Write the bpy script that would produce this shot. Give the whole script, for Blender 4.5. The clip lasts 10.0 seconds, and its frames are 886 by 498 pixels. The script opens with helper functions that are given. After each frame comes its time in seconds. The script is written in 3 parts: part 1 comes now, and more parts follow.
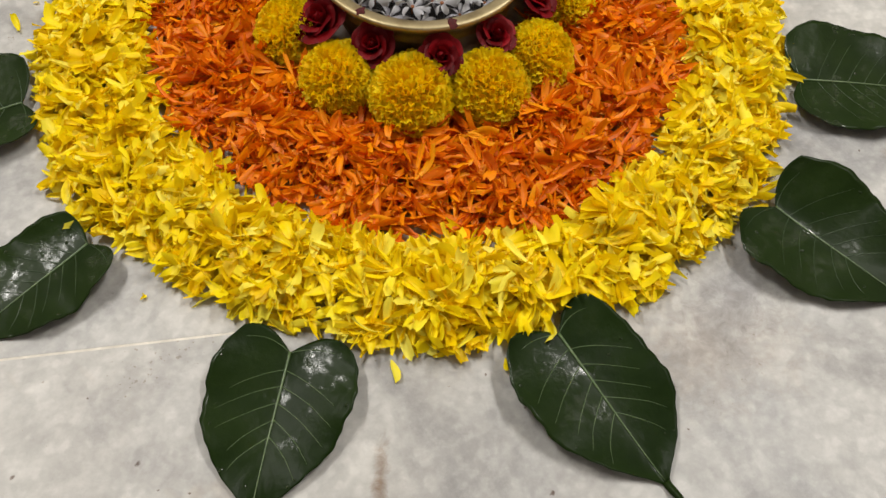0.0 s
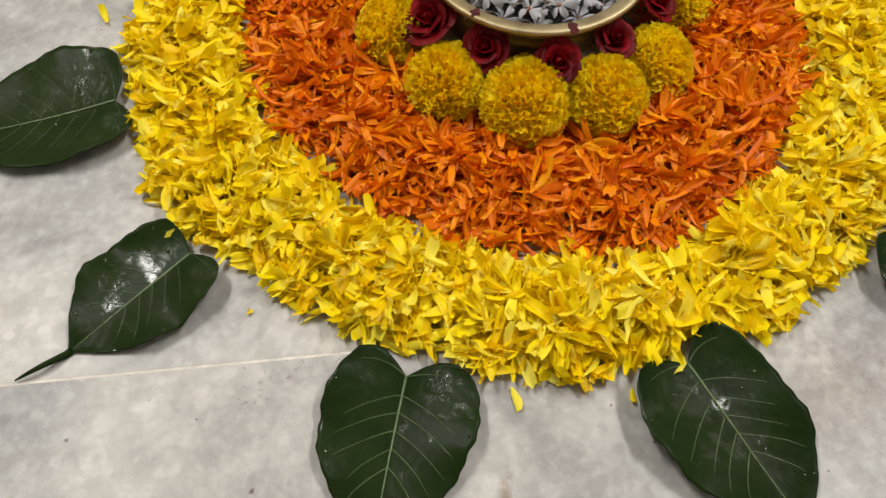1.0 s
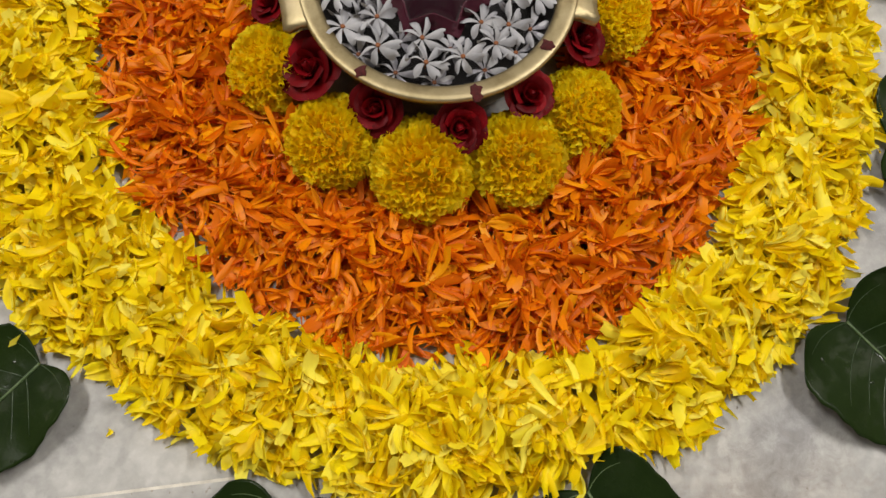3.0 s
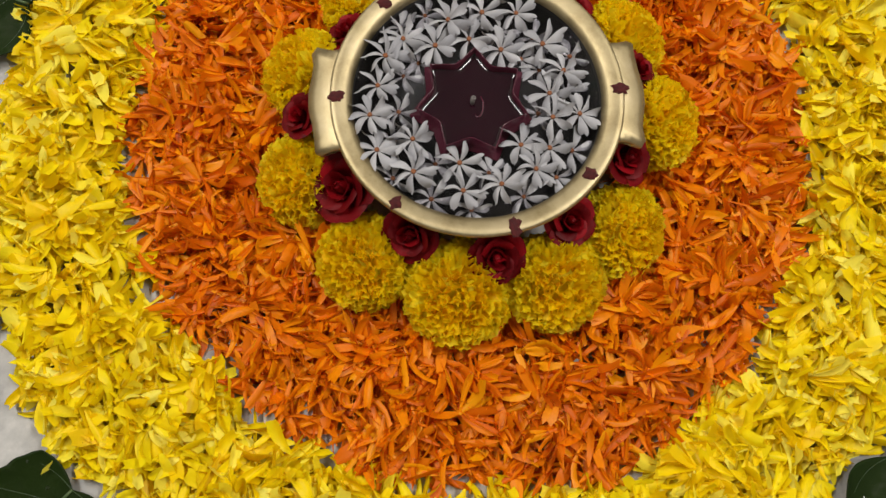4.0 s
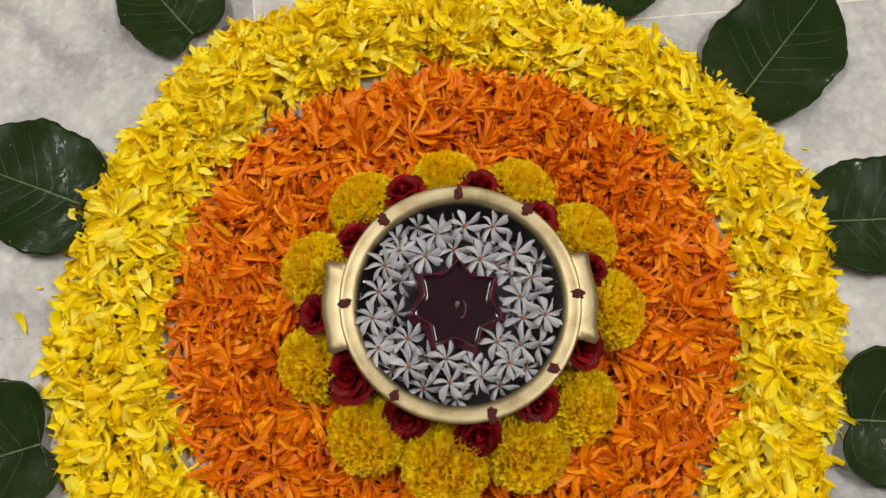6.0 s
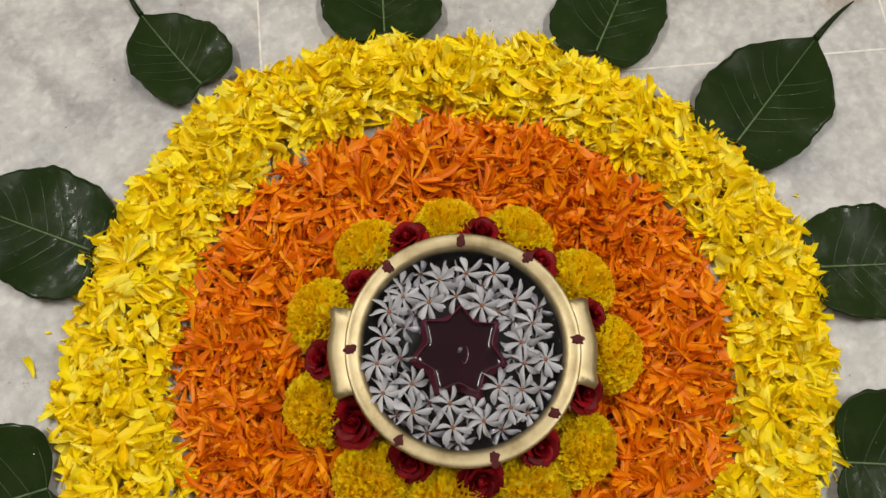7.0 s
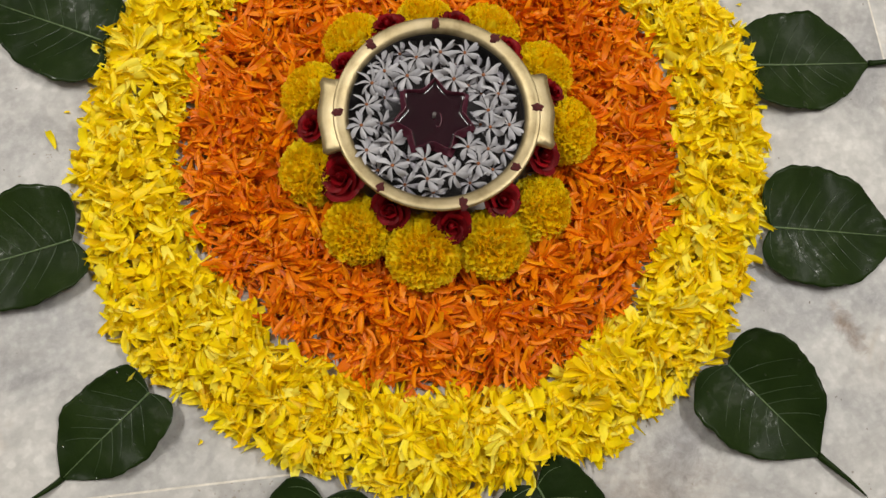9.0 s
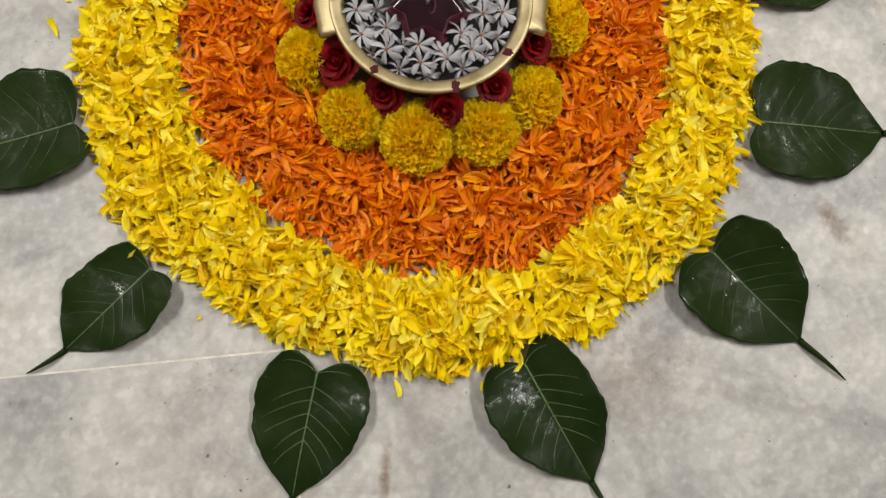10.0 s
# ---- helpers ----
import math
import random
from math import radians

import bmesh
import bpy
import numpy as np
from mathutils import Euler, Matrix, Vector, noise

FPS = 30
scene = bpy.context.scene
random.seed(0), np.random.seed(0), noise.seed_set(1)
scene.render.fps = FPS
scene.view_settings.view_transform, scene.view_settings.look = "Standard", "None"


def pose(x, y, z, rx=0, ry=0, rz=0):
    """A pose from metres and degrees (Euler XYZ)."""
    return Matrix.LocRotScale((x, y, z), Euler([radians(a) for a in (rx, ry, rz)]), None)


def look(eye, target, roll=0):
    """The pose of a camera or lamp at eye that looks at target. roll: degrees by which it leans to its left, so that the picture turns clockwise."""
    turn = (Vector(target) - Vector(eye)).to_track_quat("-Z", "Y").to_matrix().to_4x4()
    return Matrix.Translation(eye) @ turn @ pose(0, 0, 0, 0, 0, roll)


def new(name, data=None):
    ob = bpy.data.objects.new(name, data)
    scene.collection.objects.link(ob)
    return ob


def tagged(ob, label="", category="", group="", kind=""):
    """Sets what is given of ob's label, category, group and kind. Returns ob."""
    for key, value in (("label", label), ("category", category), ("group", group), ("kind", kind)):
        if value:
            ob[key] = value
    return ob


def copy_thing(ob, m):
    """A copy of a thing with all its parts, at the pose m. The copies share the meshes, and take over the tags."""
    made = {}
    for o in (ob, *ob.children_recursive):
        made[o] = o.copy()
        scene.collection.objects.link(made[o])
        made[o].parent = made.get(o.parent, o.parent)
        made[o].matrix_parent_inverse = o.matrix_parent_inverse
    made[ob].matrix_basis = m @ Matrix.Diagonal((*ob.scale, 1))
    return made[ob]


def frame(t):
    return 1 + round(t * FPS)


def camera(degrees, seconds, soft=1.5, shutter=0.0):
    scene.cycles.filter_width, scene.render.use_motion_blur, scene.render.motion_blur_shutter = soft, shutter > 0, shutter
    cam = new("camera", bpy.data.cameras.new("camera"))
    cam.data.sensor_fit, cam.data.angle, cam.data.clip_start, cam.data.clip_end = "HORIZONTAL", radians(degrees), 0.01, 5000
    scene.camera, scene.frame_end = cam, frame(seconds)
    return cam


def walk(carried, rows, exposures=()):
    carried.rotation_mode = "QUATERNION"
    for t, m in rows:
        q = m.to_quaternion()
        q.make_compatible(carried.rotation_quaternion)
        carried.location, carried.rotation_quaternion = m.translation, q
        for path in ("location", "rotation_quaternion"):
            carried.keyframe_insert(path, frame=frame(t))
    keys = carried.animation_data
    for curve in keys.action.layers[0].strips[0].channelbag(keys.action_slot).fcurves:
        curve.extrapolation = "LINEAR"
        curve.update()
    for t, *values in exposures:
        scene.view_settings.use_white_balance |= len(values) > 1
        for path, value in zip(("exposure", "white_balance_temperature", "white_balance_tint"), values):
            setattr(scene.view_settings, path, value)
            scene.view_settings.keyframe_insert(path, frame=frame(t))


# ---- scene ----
cam = camera(57.5, 10.0, soft=1.5)
PATH = [
    (0, (0.049, -0.53, 0.49), (0.003, 0.527, -1.207), 2.2),
    (0.5, (0.016, -0.501, 0.478), (-0.042, 0.532, -1.234), 2.4),
    (1, (-0.023, -0.498, 0.479), (-0.101, 0.507, -1.249), 2.0),
    (1.5, (-0.041, -0.452, 0.482), (-0.125, 0.505, -1.272), 2.0),
    (2, (-0.027, -0.393, 0.528), (-0.01, 0.433, -1.294), 5.9),
    (2.2, (-0.022, -0.374, 0.533), (0.02, 0.411, -1.306), 7.1),
    (3.3, (0.022, -0.282, 0.485), (0.021, 0.301, -1.428), 6.4),
    (3.5, (0.013, -0.258, 0.495), (0.002, 0.3, -1.426), 5.6),
    (4, (-0.005, -0.203, 0.512), (-0.025, 0.293, -1.426), 4.4),
    (4.5, (-0.005, -0.17, 0.54), (-0.015, 0.29, -1.407), 5.2),
    (5, (-0.008, -0.145, 0.584), (-0.011, 0.328, -1.359), 5.9),
    (5.5, (-0.014, -0.129, 0.623), (-0.018, 0.376, -1.312), 5.7),
    (6, (-0.016, -0.119, 0.641), (-0.019, 0.428, -1.283), 5.9),
    (7.3, (-0.027, -0.112, 0.665), (-0.016, 0.513, -1.235), 7.2),
    (7.5, (-0.025, -0.119, 0.669), (-0.019, 0.501, -1.233), 6.6),
    (8, (-0.025, -0.168, 0.68), (-0.001, 0.429, -1.229), 8.4),
    (8.5, (-0.014, -0.225, 0.691), (0.026, 0.323, -1.232), 10.3),
    (9, (-0.001, -0.275, 0.701), (0.054, 0.225, -1.235), 12.5),
    (9.5, (0.014, -0.317, 0.705), (0.067, 0.126, -1.244), 13.3),
    (10, (0.018, -0.35, 0.701), (0.07, 0.079, -1.252), 13.7),
]
walk(cam, [(t, look(eye, target, roll)) for t, eye, target, roll in PATH], [(0, 0.12), (2.2, 0.08), (3.3, -0.09), (8.0, -0.09), (10, 0.0)])

# ---- light ----
world = bpy.data.worlds.new("world")
scene.world = world
world.use_nodes = True
world.node_tree.nodes["Background"].inputs[0].default_value = (0.9, 0.95, 1.0, 1)
world.node_tree.nodes["Background"].inputs[1].default_value = 0.02


def ceiling_lamp(x, y, z, turn, watts, length, width):
    data = bpy.data.lights.new("tube_light", "AREA")
    data.shape, data.size, data.size_y, data.energy, data.color = "RECTANGLE", length, width, watts, LAMP
    ob = new("tube_light", data)
    ob.matrix_world = pose(x, y, z, 0, 0, turn)


LAMP = (1.0, 0.965, 0.92)
ceiling_lamp(1.30, 0.60, 2.63, 102.4, 58, 1.25, 0.30)
ceiling_lamp(-1.35, 0.50, 2.63, 102.4, 56, 1.25, 0.30)


# ---- materials ----
def material(name, roughness=0.6, metallic=0.0):
    mat = bpy.data.materials.new(name)
    mat.use_nodes = True
    bsdf = mat.node_tree.nodes["Principled BSDF"]
    bsdf.inputs["Roughness"].default_value = roughness
    bsdf.inputs["Metallic"].default_value = metallic
    return mat, mat.node_tree.nodes, mat.node_tree.links, bsdf


def ramp(nodes, links, source, stops):
    r = nodes.new("ShaderNodeValToRGB")
    e = r.color_ramp.elements
    while len(e) < len(stops):
        e.new(0.5)
    for el, (p, c) in zip(e, stops):
        el.position, el.color = p, (*c, 1)
    links.new(source, r.inputs[0])
    return r.outputs[0]


def noise_node(nodes, links, vector, scale, detail=4, rough=0.55, distortion=0.0):
    n = nodes.new("ShaderNodeTexNoise")
    n.inputs["Scale"].default_value, n.inputs["Detail"].default_value = scale, detail
    n.inputs["Roughness"].default_value, n.inputs["Distortion"].default_value = rough, distortion
    links.new(vector, n.inputs["Vector"])
    return n.outputs["Fac"]


def mix(nodes, links, kind, fac, a, b):
    m = nodes.new("ShaderNodeMix")
    m.data_type, m.blend_type = "RGBA", kind
    for sock, v in ((m.inputs[0], fac), (m.inputs[6], a), (m.inputs[7], b)):
        if isinstance(v, (int, float)):
            sock.default_value = v
        elif isinstance(v, tuple):
            sock.default_value = (*v, 1)
        else:
            links.new(v, sock)
    return m.outputs[2]


def bump(nodes, links, bsdf, height, strength, distance):
    b = nodes.new("ShaderNodeBump")
    b.inputs["Strength"].default_value, b.inputs["Distance"].default_value = strength, distance
    links.new(height, b.inputs["Height"])
    links.new(b.outputs[0], bsdf.inputs["Normal"])


def spread(nodes, links, value, lo, hi):
    m = nodes.new("ShaderNodeMapRange")
    m.inputs[3].default_value, m.inputs[4].default_value = lo, hi
    links.new(value, m.inputs[0])
    return m.outputs[0]


STAINS = ((0.3535, -0.205, 0.030, 0.012, -60, (0.50, 0.38, 0.30)), (-0.074, -0.385, 0.030, 0.006, 80, (0.55, 0.42, 0.33)), (0.185, -0.290, 0.060, 0.035, 40, (0.66, 0.66, 0.69)),
          (0.150, -0.330, 0.090, 0.050, 10, (0.86, 0.80, 0.75)), (-0.330, 0.290, 0.080, 0.014, -50, (0.66, 0.65, 0.66)), (-0.270, 0.300, 0.110, 0.018, -55, (0.76, 0.75, 0.75)),
          (0.420, 0.320, 0.060, 0.020, 20, (0.72, 0.64, 0.58)), (0.270, 0.340, 0.080, 0.012, 25, (0.78, 0.75, 0.73)))


def marble_material():
    mat, n, l, b = material("white_marble", 0.3)
    b.inputs["Specular IOR Level"].default_value = 0.3
    where = n.new("ShaderNodeTexCoord").outputs["Object"]
    info = n.new("ShaderNodeObjectInfo")
    offset = n.new("ShaderNodeVectorMath")
    offset.operation = "MULTIPLY_ADD"
    l.new(info.outputs["Random"], offset.inputs[0])
    offset.inputs[1].default_value = (7, 5, 3)
    l.new(where, offset.inputs[2])
    v = offset.outputs[0]
    cloud = noise_node(n, l, v, 5.5, 6, 0.6, 0.8)
    base = ramp(n, l, cloud, [(0.34, (0.315, 0.311, 0.311)), (0.47, (0.440, 0.431, 0.417)), (0.62, (0.530, 0.515, 0.490))])
    turned = n.new("ShaderNodeMapping")
    turned.inputs["Rotation"].default_value = (0, 0, 0.6)
    turned.inputs["Scale"].default_value = (2.6, 5.0, 1)
    l.new(v, turned.inputs[0])
    vein = noise_node(n, l, turned.outputs[0], 2.4, 5, 0.55, 1.4)
    veins = ramp(n, l, vein, [(0.50, (1, 1, 1)), (0.60, (0.80, 0.79, 0.79)), (0.68, (0.62, 0.61, 0.62))])
    base = mix(n, l, "MULTIPLY", 0.6, base, veins)
    grain = noise_node(n, l, v, 300, 4, 0.7)
    base = mix(n, l, "MULTIPLY", 0.20, base, ramp(n, l, grain, [(0.35, (0.72, 0.71, 0.70)), (0.6, (1, 1, 1))]))
    blotch = noise_node(n, l, v, 22, 6, 0.72, 0.6)
    base = mix(n, l, "MULTIPLY", 0.45, base, ramp(n, l, blotch, [(0.36, (0.78, 0.775, 0.78)), (0.55, (1, 1, 1))]))
    fleck = noise_node(n, l, v, 230, 4, 0.7)
    base = mix(n, l, "MIX", ramp(n, l, fleck, [(0.46, (0, 0, 0)), (0.74, (0.22, 0.22, 0.22))]), base, (0.62, 0.61, 0.59))
    rust = noise_node(n, l, v, 7.3, 4, 0.7, 0.5)
    base = mix(n, l, "MULTIPLY", 1.0, base, ramp(n, l, rust, [(0.60, (1, 1, 1)), (0.74, (0.86, 0.74, 0.62))]))
    speck = noise_node(n, l, v, 330, 2, 0.5)
    zone = noise_node(n, l, v, 9, 3, 0.6)
    both = n.new("ShaderNodeMath")
    both.operation = "MULTIPLY"
    l.new(speck, both.inputs[0])
    l.new(zone, both.inputs[1])
    base = mix(n, l, "MULTIPLY", 1.0, base, ramp(n, l, both.outputs[0], [(0.438, (1, 1, 1)), (0.464, (0.72, 0.66, 0.60))]))
    # coarse crystals, and separate dark specks
    warped = n.new("ShaderNodeVectorMath")
    warped.operation = "MULTIPLY_ADD"
    l.new(noise_node(n, l, v, 120, 3, 0.6), warped.inputs[0])
    warped.inputs[1].default_value = (0.006, 0.006, 0)
    l.new(v, warped.inputs[2])
    for scale, tone in ((170, 0.82), (75, 0.88)):
        cell = n.new("ShaderNodeTexVoronoi")
        cell.feature = "SMOOTH_F1"
        cell.inputs["Scale"].default_value = scale
        l.new(warped.outputs[0], cell.inputs["Vector"])
        base = mix(n, l, "MULTIPLY", 0.8, base, ramp(n, l, cell.outputs["Color"], [(0.25, (tone, tone, tone * 0.99)), (0.75, (1.05, 1.05, 1.04))]))
    for scale, size in ((26, 0.030), (47, 0.034)):
        dot = n.new("ShaderNodeTexVoronoi")
        dot.inputs["Scale"].default_value = scale
        l.new(warped.outputs[0], dot.inputs["Vector"])
        base = mix(n, l, "MULTIPLY", 1.0, base, ramp(n, l, dot.outputs["Distance"], [(size * 0.6, (0.30, 0.22, 0.18)), (size * 1.5, (1, 1, 1))]))
    # rust and grey stains with places of their own
    ragged = noise_node(n, l, where, 70, 6, 0.75, 0.6)
    for u, v_at, long, wide, turn, tone in STAINS:
        at = n.new("ShaderNodeMapping")
        at.vector_type = "TEXTURE"
        at.inputs["Location"].default_value = (u, v_at, 0)
        at.inputs["Rotation"].default_value = (0, 0, radians(turn))
        at.inputs["Scale"].default_value = (long, wide, 1)
        l.new(where, at.inputs[0])
        far = n.new("ShaderNodeVectorMath")
        far.operation = "LENGTH"
        l.new(at.outputs[0], far.inputs[0])
        sum_up = n.new("ShaderNodeMath")
        sum_up.operation = "MULTIPLY_ADD"
        l.new(far.outputs["Value"], sum_up.inputs[0])
        sum_up.inputs[1].default_value = 0.42
        l.new(ragged, sum_up.inputs[2])
        base = mix(n, l, "MULTIPLY", 1.0, base, ramp(n, l, sum_up.outputs[0], [(0.50, tone), (0.92, (1, 1, 1))]))
    l.new(base, b.inputs["Base Color"])
    l.new(spread(n, l, cloud, 0.36, 0.52), b.inputs["Roughness"])
    bump(n, l, b, grain, 0.05, 0.0006)
    return mat


def petal_material(name, stops, shine=0.5, see_through=0.25, island=True, tint=(1.0, 0.86, 0.6), gloss=0.26):
    mat, n, l, b = material(name, shine)
    b.inputs["Specular IOR Level"].default_value = gloss
    if island:
        chance = n.new("ShaderNodeNewGeometry").outputs["Random Per Island"]
    else:
        chance = n.new("ShaderNodeObjectInfo").outputs["Random"]
    where = n.new("ShaderNodeTexCoord").outputs["Object"]
    colour = ramp(n, l, chance, stops)
    mottled = noise_node(n, l, where, 120, 3, 0.6)
    colour = mix(n, l, "MULTIPLY", 0.45, colour, ramp(n, l, mottled, [(0.3, (0.84, 0.78, 0.68)), (0.65, (1, 1, 1))]))
    streak = noise_node(n, l, where, 900, 2, 0.5)
    l.new(colour, b.inputs["Base Color"])
    bump(n, l, b, streak, 0.25, 0.0004)
    thin = n.new("ShaderNodeBsdfTranslucent")
    l.new(mix(n, l, "MULTIPLY", 1.0, colour, tint), thin.inputs[0])
    both = n.new("ShaderNodeMixShader")
    both.inputs[0].default_value = see_through
    l.new(b.outputs[0], both.inputs[1])
    l.new(thin.outputs[0], both.inputs[2])
    l.new(both.outputs[0], n["Material Output"].inputs[0])
    return mat


def leaf_material():
    mat, n, l, b = material("wet_leaf", 0.2)
    where = n.new("ShaderNodeTexCoord").outputs["Object"]
    info = n.new("ShaderNodeObjectInfo").outputs["Random"]
    patch = noise_node(n, l, where, 26, 4, 0.6)
    colour = ramp(n, l, patch, [(0.3, (0.0080, 0.0165, 0.0036)), (0.7, (0.0140, 0.0260, 0.0058))])
    colour = mix(n, l, "MULTIPLY", 0.6, colour, ramp(n, l, info, [(0.0, (0.75, 0.8, 0.8)), (1.0, (1.2, 1.15, 0.9))]))
    l.new(colour, b.inputs["Base Color"])
    wet = noise_node(n, l, where, 55, 5, 0.62)
    film = ramp(n, l, wet, [(0.56, (0, 0, 0)), (0.68, (1, 1, 1))])
    l.new(spread(n, l, film, 0.32, 0.07), b.inputs["Roughness"])
    l.new(spread(n, l, film, 0.05, 0.34), b.inputs["Specular IOR Level"])
    fine = noise_node(n, l, where, 190, 4, 0.6)
    bump(n, l, b, fine, 0.30, 0.0010)
    return mat


def brass_material():
    mat, n, l, b = material("brass", 0.3, 1.0)
    where = n.new("ShaderNodeTexCoord").outputs["Object"]
    tarnish = noise_node(n, l, where, 38, 5, 0.65)
    l.new(ramp(n, l, tarnish, [(0.3, (0.26, 0.20, 0.10)), (0.5, (0.41, 0.335, 0.19)), (0.72, (0.49, 0.405, 0.25))]), b.inputs["Base Color"])
    scuff = noise_node(n, l, where, 150, 4, 0.7)
    l.new(spread(n, l, scuff, 0.38, 0.60), b.inputs["Roughness"])
    bump(n, l, b, scuff, 0.12, 0.0006)
    return mat


def plain_material(name, dark, light, roughness, scale=40, relief=0.1, metallic=0.0):
    mat, n, l, b = material(name, roughness, metallic)
    where = n.new("ShaderNodeTexCoord").outputs["Object"]
    f = noise_node(n, l, where, scale, 4, 0.6)
    l.new(ramp(n, l, f, [(0.3, dark), (0.7, light)]), b.inputs["Base Color"])
    bump(n, l, b, f, relief, 0.001)
    return mat


def water_material():
    mat, n, l, b = material("water", 0.02)
    b.inputs["Base Color"].default_value = (0.42, 0.40, 0.43, 1)
    b.inputs["Transmission Weight"].default_value = 1.0
    b.inputs["IOR"].default_value = 1.33
    where = n.new("ShaderNodeTexCoord").outputs["Object"]
    bump(n, l, b, noise_node(n, l, where, 60, 2, 0.5), 0.12, 0.002)
    return mat


MARBLE = marble_material()
GROUT = plain_material("grout", (0.48, 0.45, 0.39), (0.70, 0.66, 0.58), 0.9, 90, 0.4)
PAINT = plain_material("wall_paint", (0.42, 0.40, 0.37), (0.48, 0.46, 0.43), 0.8, 3)
WHITE = plain_material("ceiling_paint", (0.55, 0.55, 0.54), (0.60, 0.60, 0.59), 0.85, 3)
ENAMEL = plain_material("lamp_housing", (0.78, 0.78, 0.78), (0.82, 0.82, 0.82), 0.4, 20, 0.02)
YELLOW = petal_material("yellow_petal", [(0.0, (0.92, 0.64, 0.001)), (0.35, (0.97, 0.76, 0.002)), (0.75, (0.98, 0.83, 0.006)), (1.0, (0.98, 0.90, 0.12))], 0.45, 0.28, tint=(1.0, 0.93, 0.6))
YELLOW_ONE = petal_material("yellow_petal_single", [(0.0, (0.94, 0.66, 0.001)), (0.4, (0.97, 0.75, 0.002)), (0.8, (0.98, 0.83, 0.010)), (1.0, (0.98, 0.90, 0.15))], 0.45, 0.28, island=False, tint=(1.0, 0.93, 0.6))
ORANGE = petal_material("orange_petal", [(0.0, (0.68, 0.135, 0.0008)), (0.4, (0.84, 0.225, 0.001)), (0.8, (0.91, 0.30, 0.001)), (1.0, (0.93, 0.39, 0.002))], 0.45, 0.24)
ORANGE_ONE = petal_material("orange_petal_single", [(0.0, (0.76, 0.155, 0.0008)), (0.5, (0.90, 0.26, 0.001)), (1.0, (0.94, 0.40, 0.003))], 0.45, 0.24, island=False)
MARIGOLD = petal_material("marigold_floret", [(0.0, (0.97, 0.75, 0.002)), (0.5, (0.98, 0.82, 0.004)), (1.0, (0.98, 0.88, 0.03))], 0.55, 0.55, tint=(1, 0.95, 0.8))
MARIGOLD_IN = petal_material("marigold_heart", [(0.0, (0.95, 0.66, 0.001)), (0.6, (0.98, 0.75, 0.002)), (1.0, (0.98, 0.82, 0.01))], 0.55, 0.55, tint=(1, 0.95, 0.8))
ROSE = petal_material("red_rose_petal", [(0.0, (0.10, 0.001, 0.003)), (0.6, (0.18, 0.002, 0.005)), (1.0, (0.27, 0.003, 0.008))], 0.5, 0.15, island=False, gloss=0.14)
JASMINE = petal_material("white_petal", [(0.0, (0.33, 0.33, 0.355)), (1.0, (0.50, 0.50, 0.525))], 0.5, 0.15, island=False)
HEART = plain_material("orange_flower_tube", (0.14, 0.040, 0.010), (0.30, 0.095, 0.016), 0.6, 300)
LEAF = leaf_material()
SIDE_VEIN = plain_material("leaf_side_vein", (0.020, 0.042, 0.014), (0.050, 0.080, 0.030), 0.3, 200)
VEIN = plain_material("leaf_vein", (0.05, 0.09, 0.03), (0.12, 0.17, 0.065), 0.35, 200)
STALK = plain_material("green_stalk", (0.05, 0.09, 0.02), (0.10, 0.16, 0.04), 0.5, 200)
BRASS = brass_material()
WET_DROP = plain_material("water_drop_on_leaf", (0.012, 0.022, 0.006), (0.018, 0.030, 0.009), 0.03, 60, 0.0)
WATER = water_material()
WAX = plain_material("maroon_wax", (0.010, 0.001, 0.004), (0.016, 0.002, 0.006), 0.10, 30, 0.05)
CUP = plain_material("maroon_plastic", (0.055, 0.009, 0.019), (0.10, 0.022, 0.038), 0.18, 40, 0.03)
# near-black colour for the bowl's inside, much darker than its brass outside
DARK_INSIDE = plain_material("dark_bowl_inside", (0.018, 0.017, 0.017), (0.045, 0.042, 0.040), 0.45, 30, 0.1)
WICK = plain_material("charred_wick", (0.03, 0.025, 0.025), (0.30, 0.27, 0.25), 0.9, 400)
STAIN = plain_material("dark_red_powder", (0.035, 0.004, 0.004), (0.085, 0.008, 0.008), 0.95, 300, 0.8)


# ---- building helpers ----
def mesh_of(name, verts, faces, mat, smooth=True):
    me = bpy.data.meshes.new(name)
    me.from_pydata([tuple(v) for v in verts], [], faces)
    me.materials.append(mat)
    if smooth:
        me.polygons.foreach_set("use_smooth", [True] * len(me.polygons))
    me.update()
    return me


def fast_mesh(name, verts, quads, mat):
    """A mesh from arrays of corners and four-cornered faces."""
    me = bpy.data.meshes.new(name)
    me.vertices.add(len(verts))
    me.vertices.foreach_set("co", np.asarray(verts, dtype=np.float32).ravel())
    me.loops.add(quads.size)
    me.loops.foreach_set("vertex_index", quads.astype(np.int32).ravel())
    me.polygons.add(len(quads))
    me.polygons.foreach_set("loop_start", np.arange(0, quads.size, 4, dtype=np.int32))
    me.polygons.foreach_set("use_smooth", np.ones(len(quads), dtype=bool))
    me.materials.append(mat)
    me.update(calc_edges=True)
    me.validate()
    return me


def part(name, me, parent, label="", m=None):
    ob = new(name, me)
    ob.parent = parent
    if m is not None:
        ob.matrix_basis = m
    if label:
        ob["label"] = label
    return ob


